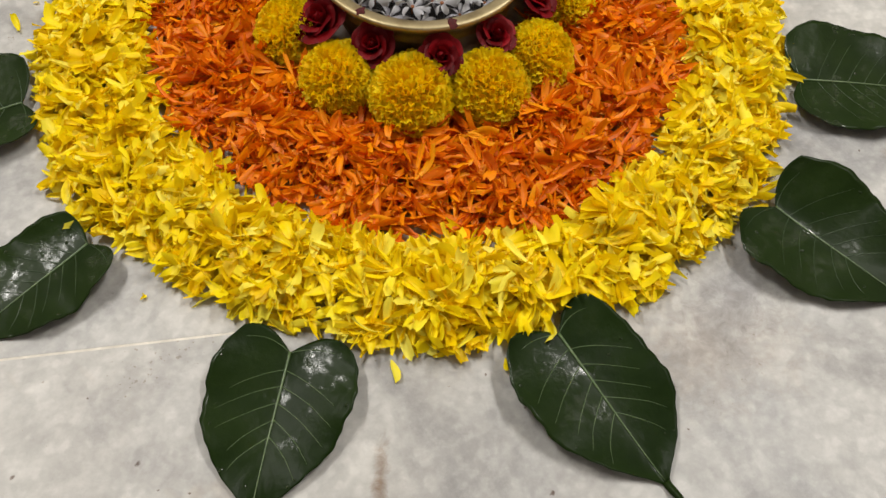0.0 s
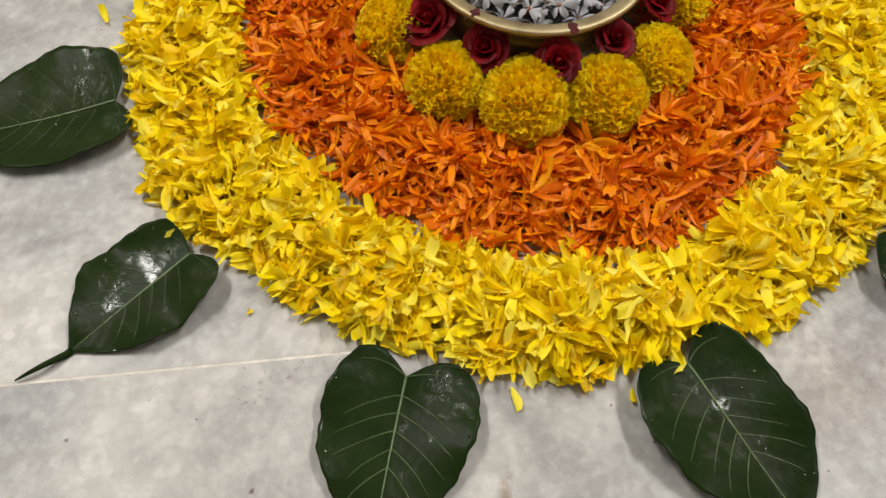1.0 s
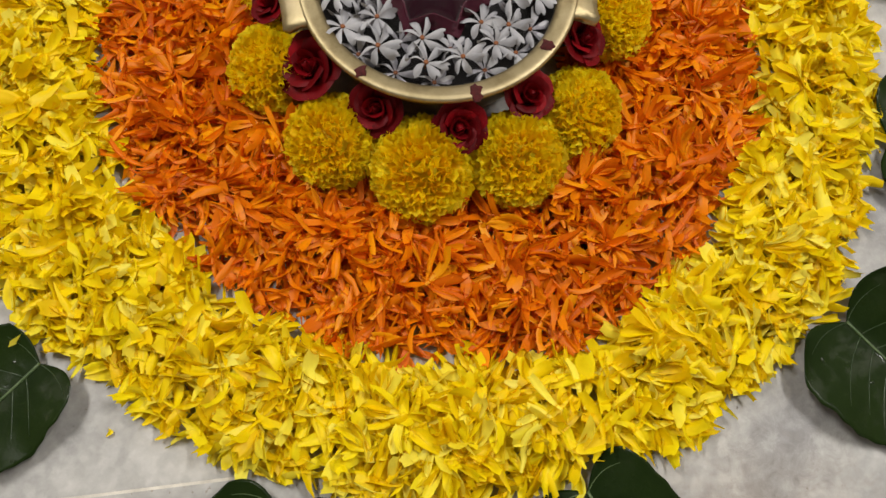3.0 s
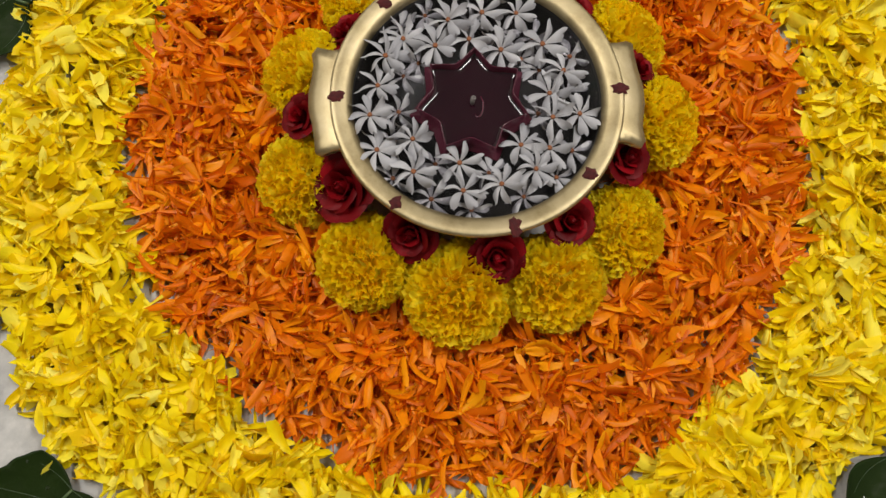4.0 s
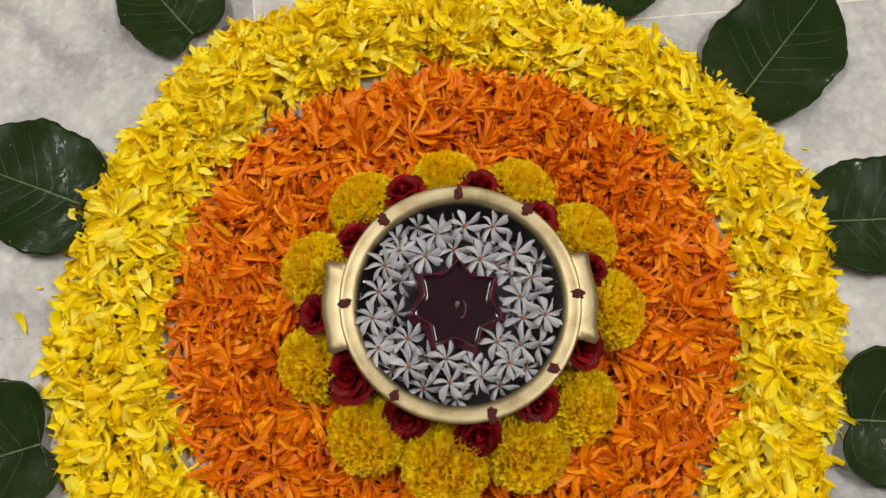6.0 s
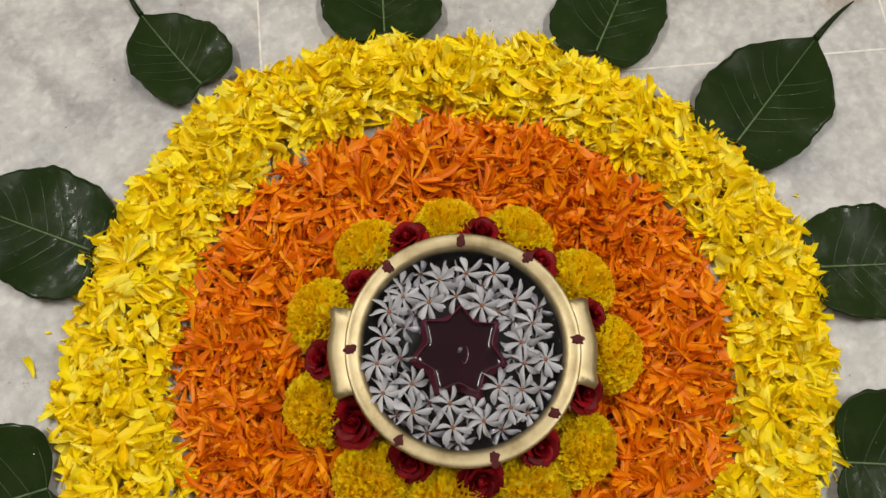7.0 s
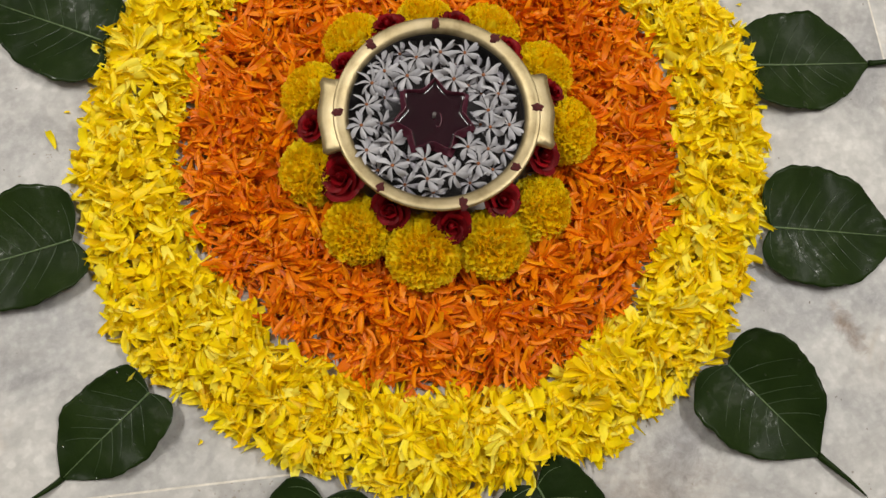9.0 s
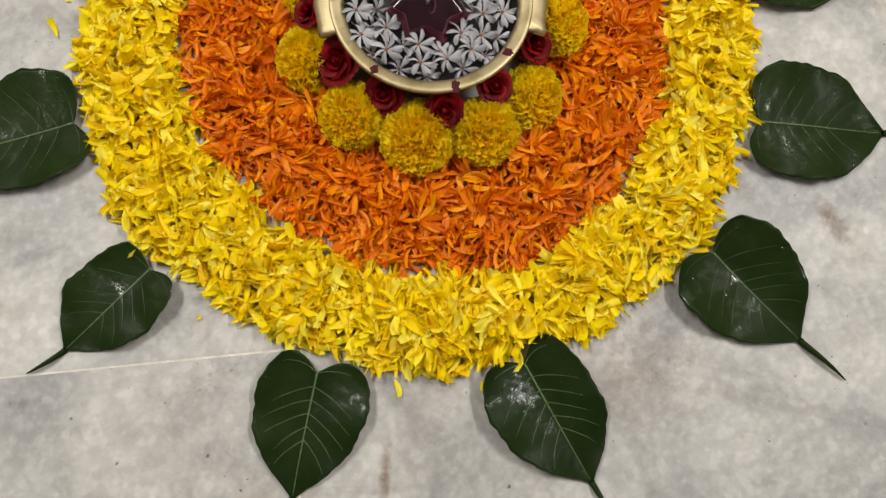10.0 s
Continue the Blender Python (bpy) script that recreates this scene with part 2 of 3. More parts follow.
def box_mesh(name, x0, y0, z0, x1, y1, z1, mat, bevel=0.0):
    bm = bmesh.new()
    bmesh.ops.create_cube(bm, size=1)
    for v in bm.verts:
        v.co = Vector(((x0 + x1) / 2 + v.co.x * (x1 - x0), (y0 + y1) / 2 + v.co.y * (y1 - y0), (z0 + z1) / 2 + v.co.z * (z1 - z0)))
    if bevel:
        bmesh.ops.bevel(bm, geom=bm.edges[:], offset=bevel, segments=1, affect="EDGES")
    me = bpy.data.meshes.new(name)
    bm.to_mesh(me)
    bm.free()
    me.materials.append(mat)
    return me


def lathe(name, profile, mat, steps=96):
    """A turned shape from (radius, height) pairs; ends at radius 0 close to a point."""
    verts, faces, rings = [], [], []
    for r, z in profile:
        if r <= 0:
            rings.append([len(verts)])
            verts.append((0, 0, z))
        else:
            rings.append(list(range(len(verts), len(verts) + steps)))
            verts += [(r * math.cos(2 * math.pi * k / steps), r * math.sin(2 * math.pi * k / steps), z) for k in range(steps)]
    for a, b in zip(rings, rings[1:]):
        for k in range(steps):
            j = (k + 1) % steps
            if len(a) == 1 and len(b) > 1:
                faces.append((a[0], b[j], b[k]))
            elif len(b) == 1 and len(a) > 1:
                faces.append((a[k], a[j], b[0]))
            elif len(a) > 1:
                faces.append((a[k], a[j], b[j], b[k]))
    return mesh_of(name, verts, faces, mat)


def tube(name, points, radii, mat, sides=6):
    verts, faces = [], []
    pts = [Vector(p) for p in points]
    for i, (p, r) in enumerate(zip(pts, radii)):
        along = (pts[min(i + 1, len(pts) - 1)] - pts[max(i - 1, 0)]).normalized()
        side = along.cross(Vector((0.13, 0.21, 1))).normalized()
        up = side.cross(along)
        verts += [p + r * (math.cos(2 * math.pi * k / sides) * side + math.sin(2 * math.pi * k / sides) * up) for k in range(sides)]
    for i in range(len(pts) - 1):
        for k in range(sides):
            j = (k + 1) % sides
            faces.append((i * sides + k, i * sides + j, (i + 1) * sides + j, (i + 1) * sides + k))
    faces.append(tuple(range(sides))[::-1])
    faces.append(tuple(range((len(pts) - 1) * sides, len(pts) * sides)))
    return mesh_of(name, verts, faces, mat)


# ---- the room ----
SLAB_TURN = 12.4
TURNED = pose(0, 0, 0, 0, 0, SLAB_TURN)
HALF, HIGH = 2.1, 2.75
floor = tagged(new("floor", box_mesh("floor", -HALF, -HALF, -0.03, HALF, HALF, -0.0001, GROUT)), "white marble slab floor with thin cement joints", "floor", kind="structure")
floor.matrix_world = TURNED
ceiling = tagged(new("ceiling", box_mesh("ceiling", -HALF, -HALF, HIGH, HALF, HALF, HIGH + 0.12, WHITE)), "plain white painted ceiling", "ceiling", kind="structure")
ceiling.matrix_world = TURNED
for name, x0, y0, x1, y1 in (("wall_north", -HALF, HALF, HALF, HALF + 0.12), ("wall_south", -HALF, -HALF - 0.12, HALF, -HALF),
                             ("wall_east", HALF, -HALF, HALF + 0.12, HALF), ("wall_west", -HALF - 0.12, -HALF, -HALF, HALF)):
    w = tagged(new(name, box_mesh(name, x0, y0, -0.03, x1, y1, HIGH + 0.12, PAINT)), "plain off-white painted wall", "wall", kind="structure")
    w.matrix_world = TURNED
for x, y, turn in ((1.30, 0.60, 102.4), (-1.35, 0.50, 102.4)):
    lamp = tagged(new("ceiling_lamp"), "white lamp panel fixed to the ceiling", "lamp", "ceiling lamps")
    lamp.matrix_world = pose(x, y, 0, 0, 0, turn)
    part("housing", box_mesh("housing", -0.65, -0.17, 2.64, 0.65, 0.17, HIGH, ENAMEL, 0.008), lamp)


# ---- brass bowl with water ----
BX, BY = 0.0, 0.0065
BOWL = pose(BX, BY, 0, 0, 0, 8.5) @ Matrix.Diagonal((0.98, 0.98, 1.035, 1))


def brass_bowl():
    bowl = tagged(new("brass_bowl"), "brass bowl with flared rim and two lugs, filled with water", "bowl")
    bowl.matrix_world = BOWL
    part("body", lathe("bowl_body", [
        (0, 0.002), (0.040, 0.002), (0.052, 0.003), (0.064, 0.009), (0.0725, 0.020), (0.0762, 0.033), (0.0768, 0.043), (0.0785, 0.0445), (0.0790, 0.0470),
        (0.0780, 0.0490), (0.0785, 0.0520), (0.0815, 0.0575), (0.0860, 0.0620), (0.0888, 0.0650), (0.0897, 0.0672), (0.0893, 0.0688), (0.0880, 0.0694),
        (0.0850, 0.0692), (0.0805, 0.0682), (0.0782, 0.0672), (0.0768, 0.0650), (0.0764, 0.0632)], BRASS), bowl)
    part("inside", lathe("bowl_inside", [(0.0764, 0.0632), (0.0760, 0.0600), (0.0750, 0.0450), (0.0715, 0.0270), (0.0620, 0.0130), (0.045, 0.0080), (0, 0.0075)], DARK_INSIDE), bowl, "dark inside wall")
    # a lug: a thick plate with two horned corners, in plan and drooping outwards
    edge = [(0.0880, 0.0330), (0.0945, 0.0355), (0.0985, 0.0335), (0.0990, 0.0260), (0.1005, 0.0160), (0.1028, 0.0050),
            (0.1028, -0.0060), (0.1008, -0.0160), (0.0998, -0.0240), (0.1008, -0.0310), (0.0975, -0.0355), (0.0890, -0.0320)]
    inner = [(0.0845 * math.cos(a), 0.0845 * math.sin(a)) for a in np.linspace(0.40, -0.40, len(edge))]
    for turn in (0, 180):
        verts, faces = [], []
        rows = 5
        for (xi, yi), (xo, yo) in zip(inner, edge):
            for k in range(rows):
                f = k / (rows - 1)
                x, y = xi + (xo - xi) * f, yi + (yo - yi) * f
                z = 0.0688 - 0.0050 * f ** 1.8 + 0.0016 * f * (abs(y) / 0.04) ** 2
                verts += [(x, y, z), (x, y, z - 0.0032)]
        for i in range(len(edge) - 1):
            for k in range(rows - 1):
                a, b = 2 * (i * rows + k), 2 * ((i + 1) * rows + k)
                faces.append((a, a + 2, b + 2, b))
                faces.append((a + 1, b + 1, b + 3, a + 3))
            a, b = 2 * (i * rows + rows - 1), 2 * ((i + 1) * rows + rows - 1)
            faces.append((a, a + 1, b + 1, b))
        for i in (0, len(edge) - 1):
            for k in range(rows - 1):
                a = 2 * (i * rows + k)
                f = (a, a + 1, a + 3, a + 2)
                faces.append(f if i == 0 else f[::-1])
        part("lug", mesh_of("lug", verts, faces, BRASS), bowl, "flat brass side lug", pose(0, 0, 0, 0, 0, turn))
    # powder marks on the rim
    rng = random.Random(4)
    for deg, r in ((88.5, 0.0835), (51.5, 0.0865), (1, 0.0865), (-39.5, 0.0838), (-78, 0.0860), (-127, 0.0850), (179.5, 0.0855), (131, 0.0850)):
        n = 18
        wob = [1 + rng.uniform(-0.28, 0.28) for _ in range(n)]
        ring = [(0.0052 * wob[k] * math.cos(2 * math.pi * k / n), 0.0042 * wob[k] * math.sin(2 * math.pi * k / n)) for k in range(n)]
        verts = [(0, 0, 0.0012)] + [(x * 0.7, y * 0.7, 0.0010) for x, y in ring] + [(x, y, -0.0004) for x, y in ring]
        faces = [(0, 1 + k, 1 + (k + 1) % n) for k in range(n)] + [(1 + k, 1 + n + k, 1 + n + (k + 1) % n, 1 + (k + 1) % n) for k in range(n)]
        z = 0.0693
        part("powder_mark", mesh_of("powder_mark", verts, faces, STAIN), bowl, "dark red powder mark on the rim",
             pose(r * math.cos(radians(deg)), r * math.sin(radians(deg)), z, 0, 0, deg + rng.uniform(-30, 30)))
    part("water", lathe("water", [(0.0764, 0.0603), (0.0757, 0.0592), (0.0740, 0.0590), (0.040, 0.0590), (0, 0.0590)], WATER, 64), bowl, "clear water in the bowl").visible_shadow = False
    return bowl


brass_bowl()


# ---- star candle ----
def star_ring(outer, inner, points, z, per=6, sharp=1.6):
    ring = []
    for k in range(points * 2 * per):
        a = 2 * math.pi * k / (points * 2 * per)
        f = abs(((a * points / (2 * math.pi)) % 1) * 2 - 1) ** sharp
        r = inner + (outer - inner) * f
        ring.append((r * math.cos(a), r * math.sin(a), z))
    return ring


def loft(rings, close_first=False, close_last=False):
    verts, faces, n = [v for r in rings for v in r], [], len(rings[0])
    for i in range(len(rings) - 1):
        for k in range(n):
            j = (k + 1) % n
            faces.append((i * n + k, i * n + j, (i + 1) * n + j, (i + 1) * n + k))
    if close_first:
        faces.append(tuple(range(n))[::-1])
    if close_last:
        verts.append(tuple(sum(v[i] for v in rings[-1]) / n for i in range(3)))
        base = (len(rings) - 1) * n
        faces += [(base + k, base + (k + 1) % n, len(verts) - 1) for k in range(n)]
    return verts, faces


def star_candle():
    candle = tagged(new("star_candle"), "dark maroon gel candle in a star-shaped cup, floating on the water", "candle")
    candle.matrix_world = pose(-0.0025, 0.0030, 0.0022, 0, 0, 94) @ Matrix.Diagonal((0.97, 0.97, 1, 1))
    v, f = loft([star_ring(0.0360, 0.0270, 7, 0.0480), star_ring(0.0396, 0.0300, 7, 0.0585), star_ring(0.0394, 0.0298, 7, 0.0598), star_ring(0.0348, 0.0254, 7, 0.0604), star_ring(0.0350, 0.0256, 7, 0.0692), star_ring(0.0346, 0.0252, 7, 0.0697), star_ring(0.0341, 0.0248, 7, 0.0692), star_ring(0.0335, 0.0242, 7, 0.0620)], True)
    part("cup", mesh_of("candle_cup", v, f, CUP), candle, "maroon plastic star cup")
    v, f = loft([star_ring(0.0338, 0.0245, 7, 0.0640), star_ring(0.0326, 0.0236, 7, 0.0634), star_ring(0.0300, 0.0222, 7, 0.0630), star_ring(0.015, 0.012, 7, 0.0631)], False, True)
    part("wax", mesh_of("wax", v, f, WAX), candle, "glossy dark maroon wax")
    part("wick", tube("wick", [(0, 0, 0.0620), (0.0004, 0, 0.0660), (0.0010, -0.0004, 0.0682), (0.0022, -0.0010, 0.0686)], [0.0016, 0.0016, 0.0018, 0.0012], WICK), candle, "short charred wick")
    part("wax_thread", tube("wax_thread", [(0.0045, -0.0050, 0.0633), (0.0010, -0.0068, 0.0634), (-0.0050, -0.0066, 0.0634), (-0.0085, -0.0052, 0.0634), (-0.0092, -0.0030, 0.0633), (-0.0070, -0.0022, 0.0633)], [0.0004, 0.0006, 0.0006, 0.0006, 0.0005, 0.0003], CUP, 5), candle, "thin strand of paler wax")


star_candle()


# ---- white jasmine flowers on the water ----
def jasmine_petal(arch, groove, skew):
    """A blunt, faintly notched petal, narrow at its base, arched along and grooved down the middle."""
    verts, faces, rows, cols = [], [], 9, 7
    for i in range(rows):
        f = i / (rows - 1)
        w = 0.0026 * np.interp(f, (0, 0.25, 0.5, 0.75, 0.9, 1), (0.18, 0.48, 0.82, 1.04, 0.98, 0.62))
        for k in range(cols):
            c = k / (cols - 1) * 2 - 1
            notch = 0.0013 * max(0.0, 1 - abs(c) * 2.2) * max(0.0, (f - 0.8) / 0.2) ** 2
            x = 0.0010 + 0.0122 * f - notch + skew * 0.0009 * f * c
            z = arch * math.sin(f * 2.9) - 0.4 * arch * f * f - groove * f * (c * c - 0.5) + 0.0011 * f * c * skew
            verts.append((x, w * c + 0.0008 * skew * f * f, z))
    for i in range(rows - 1):
        for k in range(cols - 1):
            a = i * cols + k
            faces.append((a, a + cols, a + cols + 1, a + 1))
    return mesh_of("jasmine_petal", verts, faces, JASMINE)


JASMINE_PETALS = [jasmine_petal(0.0020, 0.0012, 1.0), jasmine_petal(0.0030, -0.0012, 1.6), jasmine_petal(0.0012, 0.0016, 0.5), jasmine_petal(0.0026, 0.0009, 2.0)]
JASMINE_HEART = lathe("jasmine_heart", [(0, -0.006), (0.0006, -0.006), (0.0009, -0.001), (0.0014, 0.0010), (0.0011, 0.0016), (0, 0.0012)], HEART, 10)


def jasmine(x, y, z, petals, size, turn, lean, way, low):
    rng = random.Random(round(1e5 * x) * 7 + round(1e5 * y))
    ob = tagged(new("jasmine_flower"), "white night jasmine with an orange heart, " + ("half sunk in the water" if low else "floating on the water"), "flower", "jasmine in the bowl")
    ob.matrix_world = pose(x, y, z, 0, 0, way) @ pose(0, 0, 0, lean, 0, turn) @ Matrix.Scale(size, 4)
    for k in range(petals):
        m = pose(0, 0, rng.uniform(-0.0002, 0.0004), rng.uniform(2, 24), rng.uniform(-15, 5), 360 * k / petals + rng.uniform(-7, 7))
        s = rng.uniform(0.86, 1.06)
        part("petal", rng.choice(JASMINE_PETALS), ob, "", m @ Matrix.Diagonal((s, rng.uniform(0.85, 1.15), 1, 1)))
    part("flower_tube", JASMINE_HEART, ob, "orange flower tube")


random.seed(11)
HIGH_FLOWERS = ((-0.058, 0.027), (-0.049, 0.040), (-0.029, 0.038), (-0.023, 0.055), (-0.009, 0.045), (-0.003, 0.064), (0.011, 0.040), (0.018, 0.066), (0.036, 0.047), (0.050, 0.030), (0.043, 0.015), (0.046, -0.001), (0.062, 0.004), (-0.060, 0.007), (-0.062, -0.013), (-0.035, -0.025), (-0.032, -0.045), (-0.002, -0.053), (0.020, -0.046), (0.039, -0.034), (0.046, -0.020), (0.029, -0.020), (-0.006, -0.036), (-0.055, -0.034))
LOW_FLOWERS = ((-0.038, 0.061), (-0.046, 0.018), (-0.046, -0.006), (-0.052, 0.050), (0.030, 0.054), (0.036, 0.032), (0.038, 0.004), (0.012, -0.038), (-0.020, -0.036), (-0.020, -0.058), (0.034, -0.050), (0.060, -0.018), (-0.048, -0.024), (0.010, 0.056), (0.054, 0.020), (-0.038, 0.028), (0.024, 0.038), (0.004, -0.062), (0.054, 0.044), (-0.010, 0.060), (-0.044, -0.048), (0.052, -0.036))
for x, y in HIGH_FLOWERS:
    jasmine(x, y, random.uniform(0.0645, 0.0672), random.choice((6, 6, 7, 7, 8)), random.uniform(1.04, 1.16), random.uniform(0, 360), random.uniform(0, 9), random.uniform(0, 360), False)
for x, y in LOW_FLOWERS:
    jasmine(x, y, random.uniform(0.0575, 0.0600), random.choice((6, 6, 7)), random.uniform(0.95, 1.08), random.uniform(0, 360), random.uniform(0, 9), random.uniform(0, 360), True)


# ---- marigold heads round the bowl ----
def floret(rng, length, width, curl, ruffle):
    """A small ruffled floret from its base outwards (x), bending up by curl."""
    rows, cols, out = 4, 5, []
    ph = rng.uniform(0, 6.28)
    for i in range(rows):
        f = i / (rows - 1)
        w = width * (0.22 + 0.78 * f ** 0.8)
        for k in range(cols):
            c = k / (cols - 1) * 2 - 1
            x = length * f - (0.10 * length * c * c if i == rows - 1 else 0)
            z = curl * length * f * f + ruffle * f * f * math.sin(ph + 4.4 * c) - 0.25 * width * f * c * c
            out.append(Vector((x + 0.4 * ruffle * f * math.cos(ph + 5 * c), w * c, z)))
    quads = [(i * cols + k, (i + 1) * cols + k, (i + 1) * cols + k + 1, i * cols + k + 1) for i in range(rows - 1) for k in range(cols - 1)]
    return out, quads


def marigold_meshes(seed):
    rng, found = random.Random(seed), []
    golden = math.pi * (3 - 5 ** 0.5)
    for name, first, last, mat in (("floret_dome", 90, 640, MARIGOLD), ("floret_heart", 0, 90, MARIGOLD_IN)):
        verts, quads = [], []
        for i in range(first, last):
            f = ((i + 0.5) / 640) ** 0.5
            tip = f * radians(124)
            at = Vector((math.sin(tip), 0, math.cos(tip) * 0.74)) * 0.0215 * rng.uniform(0.93, 1.05)
            pts, q = floret(rng, rng.uniform(0.0078, 0.0102), rng.uniform(0.0026, 0.0042), rng.uniform(-0.3, 0.4), rng.uniform(0.0012, 0.0024))
            up = radians(90) - tip * 0.92 + rng.uniform(-0.25, 0.25)
            turn = Euler((rng.uniform(-0.5, 0.5), -up, rng.uniform(-0.35, 0.35))).to_matrix()
            spin = Matrix.Rotation(i * golden, 3, "Z")
            n = len(verts)
            verts += [spin @ (at * 0.83 + turn @ p) for p in pts]
            quads += [[a + n for a in qq] for qq in q]
        low = np.array([tuple(v) for v in verts])
        low[:, 2] = np.maximum(low[:, 2], -0.0150)
        found.append((name, fast_mesh(name, low, np.array(quads), mat)))
    found.append(("calyx", lathe("calyx", [(0, -0.0165), (0.006, -0.0165), (0.0150, -0.009), (0.0198, 0.000), (0.0165, 0.0085), (0.009, 0.0125), (0, 0.0138)], MARIGOLD, 24)))
    return found


MARIGOLDS = []
for seed in (3, 8, 21, 34):
    head = tagged(new("marigold"), "fresh yellow marigold head resting beside the brass bowl", "flower", "marigolds round the bowl")
    for name, me in marigold_meshes(seed):
        piece = part(name, me, head)
        if name != "calyx":
            piece["kind"] = "stuff"
    MARIGOLDS.append(head)
random.seed(5)
PLACES = ((101, 0.110, 1.06), (70, 0.112, 1.12), (38, 0.116, 1.14), (8, 0.117, 1.18), (-31, 0.115, 1.12), (-58, 0.114, 1.18), (-89, 0.111, 1.25),
          (-120, 0.113, 1.14), (-154, 0.114, 1.14), (169, 0.114, 1.16), (136, 0.114, 1.12))
LEANS = (34, 36, 40, 46, 38, 26, 20, 26, 40, 46, 36)
for k, (out, r, size) in enumerate(PLACES):
    x, y = BX + r * math.cos(radians(out)), BY - 0.0015 + r * math.sin(radians(out))
    m = pose(x, y, 0.0210 * size + 0.002, 0, 0, out) @ pose(0, 0, 0, 0, LEANS[k] + random.uniform(-4, 4), 0) @ pose(0, 0, 0, 0, 0, random.uniform(0, 360))
    if k < len(MARIGOLDS):
        MARIGOLDS[k].matrix_basis = m @ Matrix.Scale(size, 4)
    else:
        copy_thing(MARIGOLDS[k % 4], m).scale = (size, size, size)


# ---- red roses between them ----
def rose_petal(width, height, flare, curl):
    verts, faces, rows, cols = [], [], 6, 7
    for i in range(rows):
        f = i / (rows - 1)
        w = width * (0.35 + 0.65 * math.sin(min(f * 1.9, 1.57)))
        for k in range(cols):
            c = k / (cols - 1) * 2 - 1
            out = flare * f ** 1.3 + curl * max(0.0, f - 0.72) ** 1.3 * 6
            verts.append((out - 0.42 * width * c * c * (0.5 + 0.5 * f), w * c, height * f * (1 - 0.14 * c * c) - curl * max(0.0, f - 0.80) * 3.0 + 0.0006 * math.sin(4 * c + 7 * f)))
    for i in range(rows - 1):
        for k in range(cols - 1):
            a = i * cols + k
            faces.append((a, a + 1, a + cols + 1, a + cols))
    return mesh_of("rose_petal", verts, faces, ROSE)


def red_rose():
    rose = tagged(new("red_rose"), "dark red rose bloom tucked between marigolds against the bowl", "flower", "roses round the bowl")
    rng = random.Random(2)
    kinds = [rose_petal(0.0040, 0.0150, 0.0006, 0.000), rose_petal(0.0062, 0.0150, 0.0026, 0.0012), rose_petal(0.0085, 0.0145, 0.0055, 0.0028), rose_petal(0.0100, 0.0125, 0.0085, 0.0040)]
    for kind, count, r in ((0, 3, 0.0009), (1, 5, 0.0030), (2, 6, 0.0052), (3, 7, 0.0068)):
        for k in range(count):
            a = 360 * k / count + 47 * kind + rng.uniform(-14, 14)
            m = pose(0, 0, 0, 0, 0, a) @ pose(r, 0, -0.001 * kind, rng.uniform(-7, 7), rng.uniform(-6, 8), rng.uniform(8, 20))
            part("petal", kinds[kind], rose, "", m)
    part("calyx", lathe("rose_calyx", [(0, -0.010), (0.0018, -0.010), (0.0024, -0.005), (0.0045, -0.0030), (0.0058, -0.0012), (0.0035, -0.0006), (0, -0.0004)], STALK, 14), rose, "green calyx")
    part("bud", lathe("rose_bud", [(0.0060, -0.0008), (0.0052, 0.0040), (0.0036, 0.0080), (0.0022, 0.0118), (0.0012, 0.0128), (0, 0.0120)], ROSE, 16), rose, "tight dark red heart")
    return rose


random.seed(9)
first_rose = red_rose()
ROSES = ((-0.054, 0.096, 0.90), (0.007, 0.107, 0.92), (0.056, 0.087, 0.84), (0.102, 0.048, 0.76), (0.098, -0.015, 0.90), (0.065, -0.060, 0.84), (0.023, -0.089, 0.88),
         (-0.031, -0.081, 0.92), (-0.077, -0.055, 1.14), (-0.108, -0.012, 0.76), (-0.088, 0.052, 0.86))
for k, (x, y, size) in enumerate(ROSES):
    out = math.degrees(math.atan2(y - BY, x - BX))
    m = pose(x, y, 0.0510 if y > 0.03 else 0.0555, 0, 0, out) @ pose(0, 0, 0, 0, random.uniform(24, 38), 0) @ pose(0, 0, -0.0115 * size, 0, 0, random.uniform(0, 360))
    if k == 0:
        first_rose.matrix_basis = m @ Matrix.Scale(size, 4)
    else:
        copy_thing(first_rose, m).scale = (size, size, size)


# ---- heart-shaped leaves ----
DROP = lathe("water_drop", [(0.0011, -0.0001), (0.00105, 0.0002), (0.0008, 0.00045), (0.0004, 0.0006), (0, 0.00064)], WET_DROP, 12)
OUT_S = (0, 0.05, 0.13, 0.25, 0.38, 0.52, 0.66, 0.78, 0.87, 0.94, 1.0)
OUT_W = (0.68, 0.84, 0.95, 1.0, 0.98, 0.89, 0.71, 0.50, 0.31, 0.15, 0.05)


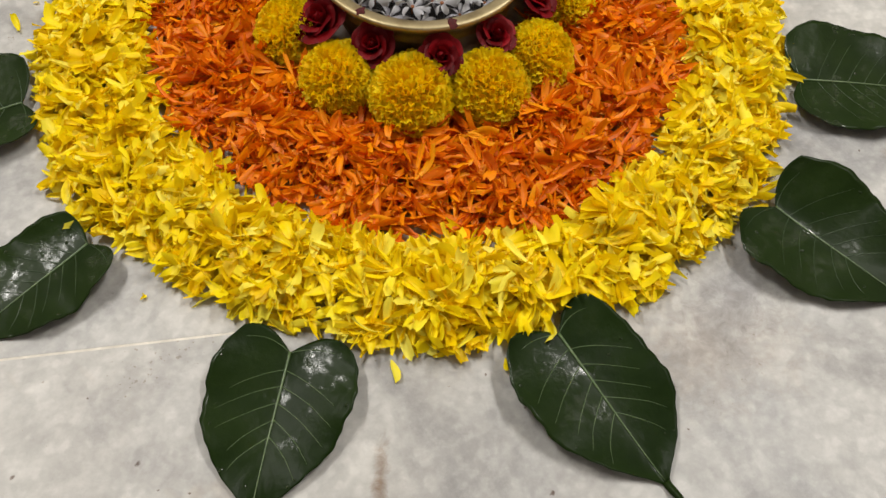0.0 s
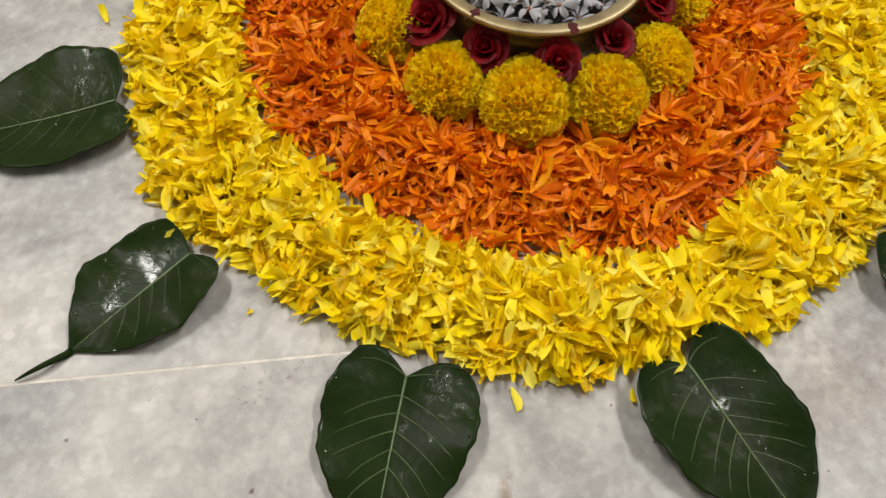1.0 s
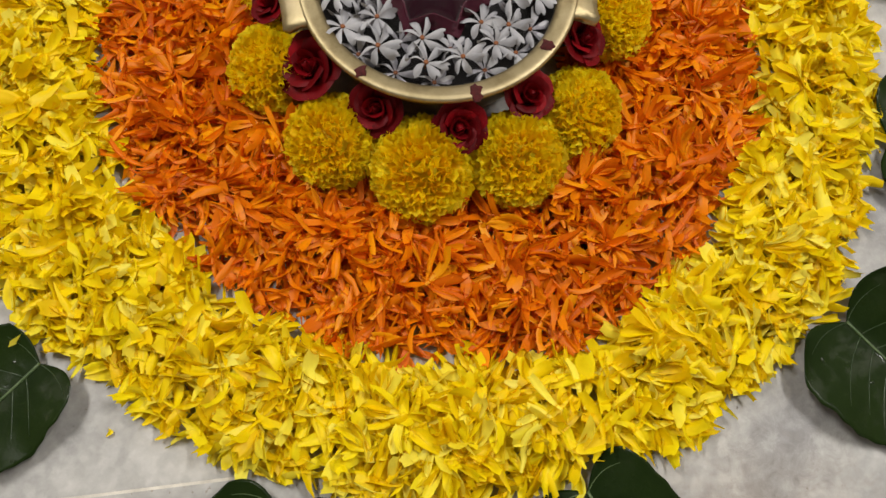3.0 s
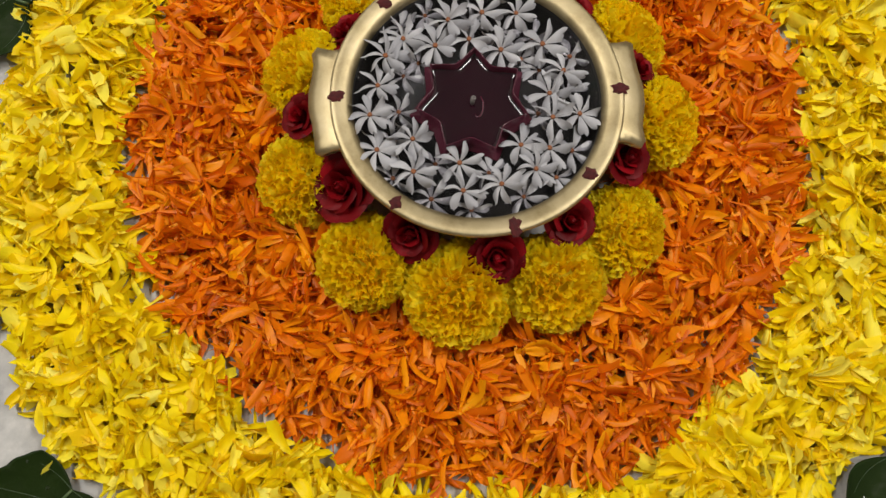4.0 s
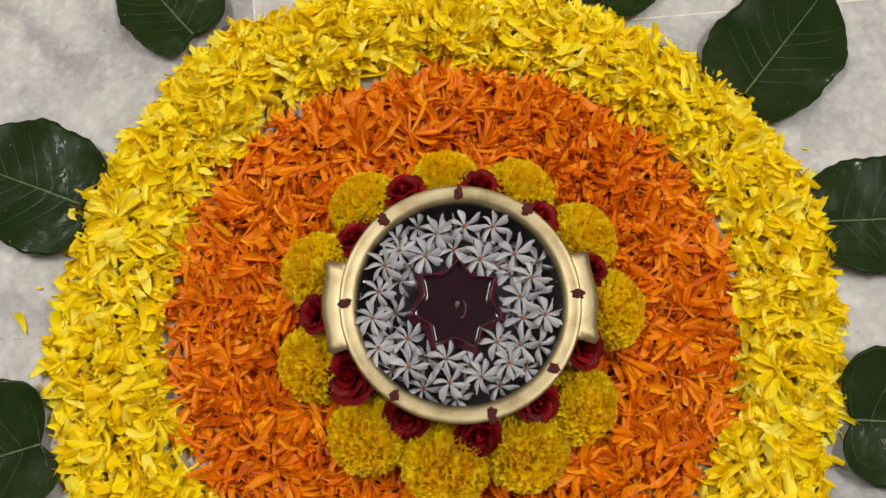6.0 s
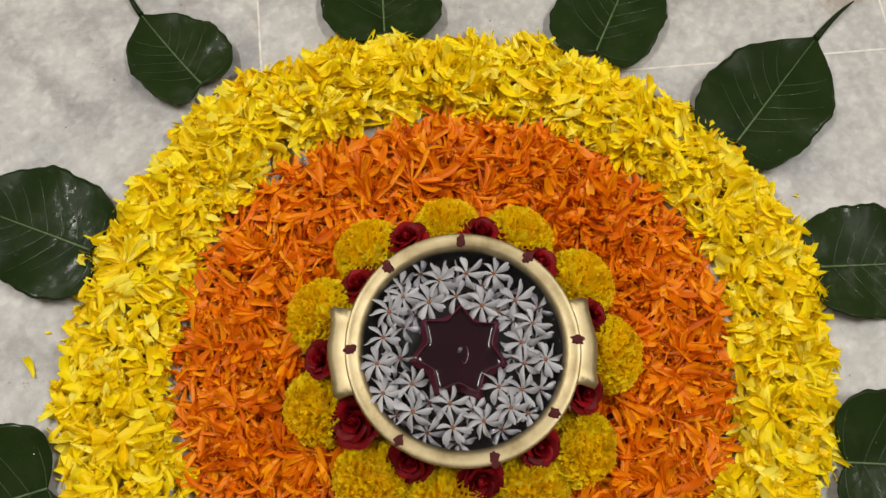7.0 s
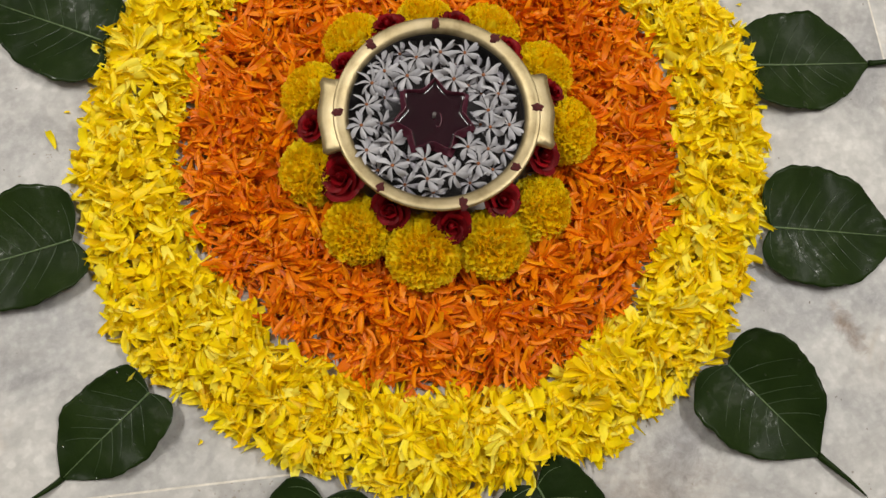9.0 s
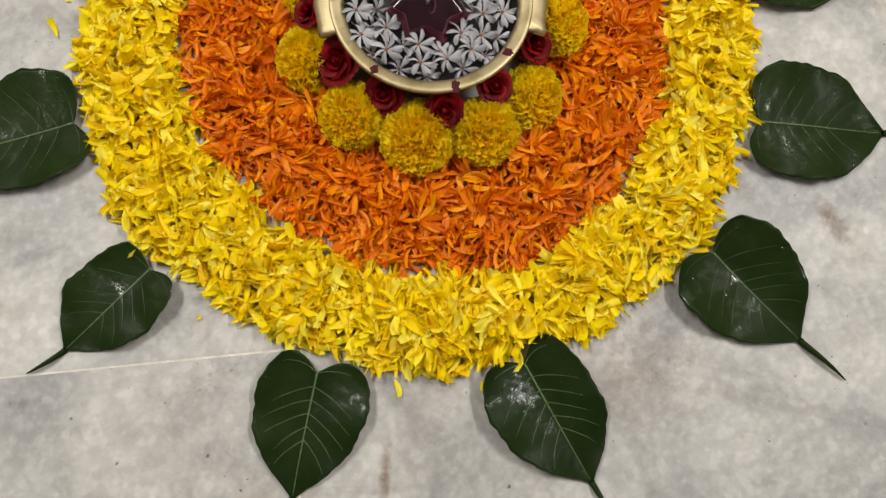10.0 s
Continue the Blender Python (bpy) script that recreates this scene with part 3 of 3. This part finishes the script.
def heart_leaf(x, y, turn, length, halves, peaks, tail, bend, lobes, rise, seed, label):
    """A leaf lying with its base at x, y and its tip in the direction turn; halves, peaks, lobes and rise hold both sides, left first."""
    rng = random.Random(seed)
    ph = [rng.uniform(0, 6.28) for _ in range(8)]
    fold, amp = rng.uniform(0.0, 0.05), rng.uniform(0.0020, 0.0036)
    sway, crimp = rng.uniform(-0.03, 0.03), rng.uniform(0.00005, 0.00016)

    width = halves[0] + halves[1]

    def wide(s, side):
        p = peaks[side]
        s = s * 0.27 / p if s < p else 0.27 + (s - p) * 0.73 / (1 - p)
        near = [np.interp(min(max(s + d, 0), 1), OUT_S, OUT_W) for d in (-0.03, 0, 0.03)]
        return halves[side] * (sum(near) / 3 if 0.03 < s < 0.97 else near[1])

    def on(s, c):
        """The place on the blade, s along the midrib and c across from -1 to 1."""
        side = 0 if c > 0 else 1
        w = wide(s, side) * (1 + (0.016 * math.sin(23 * s + ph[0] + side) + 0.010 * math.sin(61 * s + ph[5] + 2 * side)) * abs(c))
        back = lobes[side] * length * (1 - s) ** 2.2 * math.sin(min(abs(c) * 2.3, 2.6)) * (1.0 if s < 0.6 else 0.6)
        px = s * length - back + 0.05 * width * abs(c) * s * (1 - s) * 4
        py = c * w + sway * length * s * s
        z = 0.0022 + 0.006 * (1 - s) ** 2 + fold * abs(py) + rise[side] * abs(c) ** 1.4 * (1 - s) ** 0.8
        z += amp * c * c * (0.6 + math.sin(14 * s + ph[1] + (0 if c > 0 else ph[2]))) * math.sin(math.pi * min(1, s * 0.9 + 0.12))
        z -= crimp * math.cos(58.2 * (s - 0.005 - 0.25 * abs(c))) * min(1, 5 * abs(c)) * (1 - 0.75 * abs(c))
        z += 0.0010 * math.sin(5 * s + 2.2 * c + ph[4])
        return Vector((px, py, max(z, 0.0012)))

    leaf = tagged(new("heart_leaf"), label, "leaf", "leaves round the petals")
    leaf.matrix_world = pose(x, y, 0, 0, 0, turn)
    rows, cols = 72, 33
    grid = [[on(i / (rows - 1), k / (cols - 1) * 2 - 1) for k in range(cols)] for i in range(rows)]
    verts = [p for r in grid for p in r] + [p - Vector((0, 0, 0.0005)) for r in grid for p in r]
    n, faces = rows * cols, []
    for i in range(rows - 1):
        for k in range(cols - 1):
            a = i * cols + k
            faces.append((a, a + cols, a + cols + 1, a + 1))
            faces.append((n + a, n + a + 1, n + a + cols + 1, n + a + cols))
    border = [k for k in range(cols)] + [i * cols + cols - 1 for i in range(1, rows)] + [(rows - 1) * cols + k for k in range(cols - 2, -1, -1)] + [i * cols for i in range(rows - 2, 0, -1)]
    for a, b in zip(border, border[1:] + border[:1]):
        faces.append((a, b, b + n, a + n))
    blade = part("blade", mesh_of("leaf_blade", verts, faces, LEAF), leaf, "glossy dark green wet blade")
    # drawn-out tip
    end, last = on(1, 0), on(0.97, 0)
    heading = math.atan2(end.y - last.y, end.x - last.x)
    pts, wid, p = [], [], Vector(end)
    steps = 12
    for i in range(steps + 1):
        f = i / steps
        pts.append(Vector(p))
        wid.append(0.028 * width * (1 - f) ** 0.7 + 0.0005)
        heading += radians(bend) / steps
        p = p + Vector((math.cos(heading), math.sin(heading), 0)) * tail / steps
        p.z = end.z * (1 - f) + 0.0014 * f + 0.004 * math.sin(math.pi * f)
    part("drip_tip", tube("drip_tip", [q - Vector((0, 0, 0.0002)) for q in pts], wid, LEAF, 6), leaf, "long thin drawn-out leaf tip")
    up = Vector((0, 0, 0.0003))
    mid = [on(s, 0) + up for s in np.linspace(0, 0.99, 26)]
    part("midrib", tube("midrib", mid, [0.0009 * (1 - i / 30) + 0.00015 for i in range(26)], VEIN, 5), blade, "pale green midrib")
    for side in (-1, 1):
        for j in range(6):
            s0 = 0.005 + 0.108 * j + rng.uniform(-0.008, 0.008) * min(j, 1)
            reach = rng.uniform(0.66, 0.86)
            line = []
            for f in np.linspace(0, 1, 10):
                s = s0 + (0.24 - 0.03 * f) * f * (1 if j else 0.30)
                line.append(on(min(s, 0.98), side * reach * f) + up * 0.4)
            part("side_vein", tube("side_vein", line, [0.00030 * (1 - i / 12) + 0.00006 for i in range(10)], VEIN if seed in (3, 4) else SIDE_VEIN, 4), blade)
    for k in range(9):
        s, c = rng.uniform(0.08, 0.85), rng.choice((-1, 1)) * rng.choice((rng.uniform(0.1, 0.9), rng.uniform(0.85, 0.96)))
        size = rng.uniform(0.5, 1.25)
        part("water_drop", DROP, blade, "clear water drop", Matrix.Translation(on(s, c)) @ pose(0, 0, 0, 0, 0, rng.uniform(0, 360)) @ Matrix.Diagonal((size * rng.uniform(0.8, 1.6), size, size, 1)))
    return leaf


WORDS = "dark green heart-shaped leaf on the marble, "
for row in (
    (-0.302, -0.125, 202, 0.125, (0.049, 0.058), (0.35, 0.27), 0.045, 30, (0.09, 0.07), (0.006, 0.008), 1, "its base touching petals"),
    (-0.212, -0.247, 232, 0.095, (0.0390, 0.0415), (0.33, 0.45), 0.036, -22, (0.08, 0.06), (0.005, 0.005), 2, "with a curled tip"),
    (-0.057, -0.317, 265, 0.103, (0.0495, 0.0465), (0.20, 0.30), 0.030, 20, (0.12, 0.14), (0.005, 0.006), 3, "broad and deeply notched"),
    (0.117, -0.289, 306, 0.113, (0.0445, 0.0510), (0.40, 0.27), 0.034, -6, (0.13, 0.10), (0.007, 0.012), 4, "with pale veins"),
    (0.277, -0.171, 319, 0.107, (0.0500, 0.0565), (0.36, 0.22), 0.052, 4, (0.12, 0.13), (0.020, 0.008), 5, "with a long thin tip"),
    (0.315, -0.041, 4, 0.121, (0.0600, 0.0540), (0.34, 0.38), 0.012, 0, (0.08, 0.09), (0.010, 0.004), 6, "with a wavy edge"),
    (0.301, 0.121, 11, 0.115, (0.0550, 0.0490), (0.40, 0.35), 0.050, 4, (0.09, 0.08), (0.003, 0.003), 7, "rounded, with a straight tip"),
    (0.230, 0.231, 57, 0.145, (0.0580, 0.0535), (0.27, 0.44), 0.062, -12, (0.09, 0.08), (0.003, 0.004), 8, "with a long curved tip"),
    (0.099, 0.308, 73, 0.130, (0.0530, 0.0490), (0.20, 0.38), 0.045, 10, (0.11, 0.06), (0.003, 0.003), 9, "wet along its veins"),
    (-0.098, 0.304, 100, 0.130, (0.0575, 0.0550), (0.26, 0.22), 0.045, -8, (0.08, 0.08), (0.003, 0.003), 10, "wet beside its midrib"),
    (-0.254, 0.230, 138, 0.097, (0.0415, 0.0455), (0.42, 0.28), 0.040, -18, (0.08, 0.08), (0.003, 0.003), 11, "with a fine curved tip"),
    (-0.314, 0.065, 165, 0.128, (0.0530, 0.0560), (0.22, 0.38), 0.045, 12, (0.11, 0.07), (0.003, 0.005), 12, "creased with shiny folds"),
):
    heart_leaf(*row[:-1], WORDS + row[-1])


# ---- rings of loose petals ----
def petal_shapes(rng, count, length, width, point):
    """count petals as an array (count, rows * cols, 3), each from its base along x, cupped, bent and twisted."""
    rows, cols = 6, 4
    f = np.linspace(0, 1, rows)[None, :, None]
    c = np.linspace(-1, 1, cols)[None, None, :]
    one = lambda a, b: rng.uniform(a, b, (count, 1, 1))
    ln, wd = one(*length), one(*width)
    swell = f ** one(0.55, 0.95) * np.clip(1.25 - point * f ** one(2.5, 5.0), 0.06, 1)
    half = wd / 2 * (0.16 + 0.84 * swell)
    x = ln * (f - one(0.0, 0.12) * (1 - c * c) * (f > 0.99) + one(-0.05, 0.05) * (f > 0.99) * c)
    y = half * c
    bend, cup, twist = one(-0.9, 1.1), one(-0.7, 1.3), one(-1.6, 1.6)
    ripple = one(0, 0.0018) * np.sin(one(2, 6) * c + one(0, 6.28)) * f
    z = bend * ln * (f - 0.35) ** 2 + cup * half * (c * c - 0.4) + ripple
    y = y * (1 - 0.25 * np.abs(cup)) + one(-0.12, 0.12) * ln * f * f
    ct, st = np.cos(twist * f), np.sin(twist * f)
    y, z = y * ct - z * st * 0.8, y * st * 0.8 + z * ct
    return np.stack(np.broadcast_arrays(x - 0.45 * ln, y, z), -1).reshape(count, rows * cols, 3)


PETAL_QUADS = np.array([(i * 4 + k, (i + 1) * 4 + k, (i + 1) * 4 + k + 1, i * 4 + k + 1) for i in range(5) for k in range(3)])


def lay(shapes, x, y, z, yaw, pitch, roll):
    """Turns and moves each petal; none goes under the floor."""
    def turn(a, i, j, pts):
        ca, sa = np.cos(a)[:, None], np.sin(a)[:, None]
        p, q = pts[:, :, i].copy(), pts[:, :, j].copy()
        pts[:, :, i], pts[:, :, j] = p * ca - q * sa, p * sa + q * ca
    pts = shapes.copy()
    turn(roll, 1, 2, pts)
    turn(pitch, 0, 2, pts)
    turn(yaw, 0, 1, pts)
    pts += np.stack([x, y, z], -1)[:, None, :]
    low = pts[:, :, 2]
    pts[:, :, 2] = np.where(low < 0.0012, 0.0012 + (low - low.min(1, keepdims=True)) * 0.15, low)
    return pts


def joined(name, pts, mat):
    count, each = pts.shape[:2]
    quads = (PETAL_QUADS[None] + (np.arange(count) * each)[:, None, None]).reshape(-1, 4)
    return fast_mesh(name, pts.reshape(-1, 3), quads, mat)


GAPS = ((-0.149, -0.161, 0.009), (-0.114, -0.189, 0.010), (-0.060, -0.216, 0.006), (0.196, -0.090, 0.010), (0.225, -0.043, 0.007), (-0.212, 0.090, 0.010), (-0.152, 0.166, 0.008),
        (-0.224, -0.028, 0.006), (0.155, 0.165, 0.006), (0.083, 0.216, 0.005), (0.148, -0.171, 0.007), (-0.134, -0.010, 0.008), (-0.225, 0.020, 0.005))
# radii of the two edges, every 15 degrees from +x: yellow against marble, and orange against yellow
OUTER = (0.316, 0.325, 0.330, 0.328, 0.317, 0.320, 0.313, 0.313, 0.322, 0.328, 0.324, 0.322, 0.321, 0.322, 0.325, 0.326, 0.312, 0.314, 0.319, 0.316, 0.314, 0.320, 0.319, 0.316)
MIDDLE = (0.225, 0.229, 0.238, 0.233, 0.231, 0.229, 0.225, 0.223, 0.222, 0.231, 0.229, 0.228, 0.225, 0.227, 0.222, 0.221, 0.223, 0.220, 0.223, 0.226, 0.237, 0.228, 0.226, 0.227)
INNER = (0.098,) * 24


def edge_at(table, angle, seed):
    fine = 0.0030 * np.sin(13 * angle + seed) + 0.0028 * np.sin(29 * angle + 2.1 * seed)
    return np.interp(angle % (2 * np.pi), np.linspace(0, 2 * np.pi, 25), table + table[:1]) + fine


def ring_places(rng, count, cx, cy, inner, outer, inset, seed, keep):
    """Places in a ring with uneven edges, and how deep inside the ring each lies, 0 at an edge."""
    xs, ys, ds = [], [], []
    while sum(map(len, xs)) < count:
        a = rng.uniform(0, 2 * np.pi, 4000)
        r = np.sqrt(rng.uniform(0.08 ** 2, 0.34 ** 2, 4000))
        lo, hi = edge_at(inner, a, seed) + inset[0], edge_at(outer, a, seed + 5) - inset[1]
        ok = (r > lo) & (r < hi)
        x, y = cx + r * np.cos(a), cy + r * np.sin(a)
        for gx, gy, gr in GAPS:
            ok &= (x - gx) ** 2 + (y - gy) ** 2 > (gr + keep) ** 2
        xs.append(x[ok]), ys.append(y[ok]), ds.append(np.minimum(r - lo, hi - r)[ok])
    return [np.concatenate(v)[:count] for v in (xs, ys, ds)]


def petal_ring(name, label, seed, cx, cy, inner, outer, inset, heap, count, length, width, point, mat, mat_one, tufts, keep):
    rng = np.random.default_rng(seed)
    ring = tagged(new(name), label, "petals", "rings of petals")
    ring.matrix_world = pose(cx, cy, 0)
    x, y, d = ring_places(rng, count, cx, cy, inner, outer, inset, seed, keep)
    x, y = x - cx, y - cy
    top = heap * (0.35 + 0.65 * np.clip(d / 0.022, 0, 1)) * (0.8 + 0.4 * rng.random(count))
    z = 0.002 + top * rng.random(count) ** 0.7
    pts = lay(petal_shapes(rng, count, length, width, point), x, y, z, rng.uniform(0, 2 * np.pi, count), rng.normal(0.06, 0.36, count) * np.clip(d / 0.020, 0.3, 1), rng.normal(0, 0.7, count))
    heaps = [pts]
    # tufts: petals that still hold together at the base and fan out
    tx, ty, td = ring_places(rng, tufts, cx, cy, inner, outer, (0.022, 0.036), seed, keep)
    for k in range(tufts):
        n = int(rng.integers(11, 24))
        mid, fan = rng.uniform(0, 2 * np.pi), rng.uniform(0.5, 2.2)
        yaw = mid + rng.uniform(-fan, fan, n)
        shapes = petal_shapes(rng, n, length, width, point)
        shapes[:, :, 0] += 0.45 * np.mean(length) + 0.002
        heaps.append(lay(shapes, np.full(n, tx[k] - cx), np.full(n, ty[k] - cy), heap * 0.75 + rng.uniform(0, 0.005, n), yaw, rng.uniform(-0.1, 0.6, n), rng.normal(0, 0.5, n)))
    # thin stamens and torn shreds
    fx, fy, fd = ring_places(rng, 260, cx, cy, inner, outer, (0.012, 0.008), seed, 0.0)
    heaps.append(lay(petal_shapes(rng, 260, (0.010, 0.022), (0.0006, 0.0013), 0.3), fx - cx, fy - cy, heap * (0.6 + 0.5 * np.clip(fd / 0.022, 0, 1)) + 0.002,
                     rng.uniform(0, 2 * np.pi, 260), rng.normal(0.1, 0.3, 260), rng.normal(0, 0.5, 260)))
    bed = part("petal_bed", joined(name + "_bed", np.concatenate(heaps), mat), ring, label)
    bed["kind"] = "stuff"
    # single petals lying on top of the heap
    kinds = [joined("loose_petal", lay(petal_shapes(rng, 1, length, width, point), *[np.zeros(1)] * 2, np.full(1, 0.02), *[np.zeros(1)] * 3), mat_one) for _ in range(14)]
    x, y, d = ring_places(rng, 290, cx, cy, inner, outer, (0.008, 0.010), seed, keep + 0.004)
    for k in range(290):
        h = heap * (0.35 + 0.65 * min(1, d[k] / 0.022))
        part("petal", kinds[k % 14], ring, "", pose(x[k] - cx, y[k] - cy, h + 0.001, *np.degrees(rng.normal(0, 0.25, 2)), rng.uniform(0, 360)) @ pose(0, 0, -0.02))
    return ring


petal_ring("orange_petal_ring", "ring of loose deep orange marigold petals on the marble", 5, -0.0020, 0.003, INNER, MIDDLE, (0.0, 0.0035), 0.0150, 5600, (0.020, 0.032), (0.0058, 0.0122), 0.92, ORANGE, ORANGE_ONE, 120, 0.000)
petal_ring("yellow_petal_ring", "ring of loose bright yellow marigold petals on the marble", 3, -0.0020, 0.003, MIDDLE, OUTER, (0.0035, 0.0085), 0.0175, 6000, (0.018, 0.030), (0.0085, 0.0150), 0.76, YELLOW, YELLOW_ONE, 70, 0.000)


# ---- stray bits on the marble ----
def stray_petal(x, y, turn, length, width):
    rng = np.random.default_rng(int(1000 * abs(x)))
    pts = lay(petal_shapes(rng, 1, (length, length), (width, width), 0.7), np.zeros(1), np.zeros(1), np.full(1, 0.002), *[np.zeros(1)] * 3)
    ob = tagged(new("fallen_petal", joined("fallen_petal", pts, YELLOW_ONE)), "single yellow petal lying on the bare marble", "petal", "fallen petals")
    ob.matrix_world = pose(x, y, 0, 0, 0, turn)


for row in ((-0.340, -0.036, 117, 0.018, 0.009), (-0.335, -0.006, 20, 0.005, 0.004), (-0.165, -0.283, 60, 0.005, 0.004), (0.285, 0.188, 10, 0.005, 0.004), (0.012, -0.321, 300, 0.016, 0.009),
            (0.183, -0.254, 25, 0.017, 0.008), (0.084, -0.311, 280, 0.010, 0.007), (0.266, -0.170, 10, 0.018, 0.010)):
    stray_petal(*row)


# ---- marble slabs ----
GAP = 0.0007
for column in range(-4, 4):
    u0, u1 = -0.1462 + 0.6 * column, -0.1462 + 0.6 * (column + 1)
    shift = 0.2622 if column % 2 == 0 else -0.2748
    for row in range(-3, 3):
        v0, v1 = shift + 1.2 * row, shift + 1.2 * (row + 1)
        a0, a1, b0, b1 = max(u0, -HALF), min(u1, HALF), max(v0, -HALF), min(v1, HALF)
        if a1 - a0 > 0.02 and b1 - b0 > 0.02:
            part("slab", box_mesh("slab", a0 + GAP, b0 + GAP, -0.02, a1 - GAP, b1 - GAP, 0, MARBLE, 0.0003), floor)
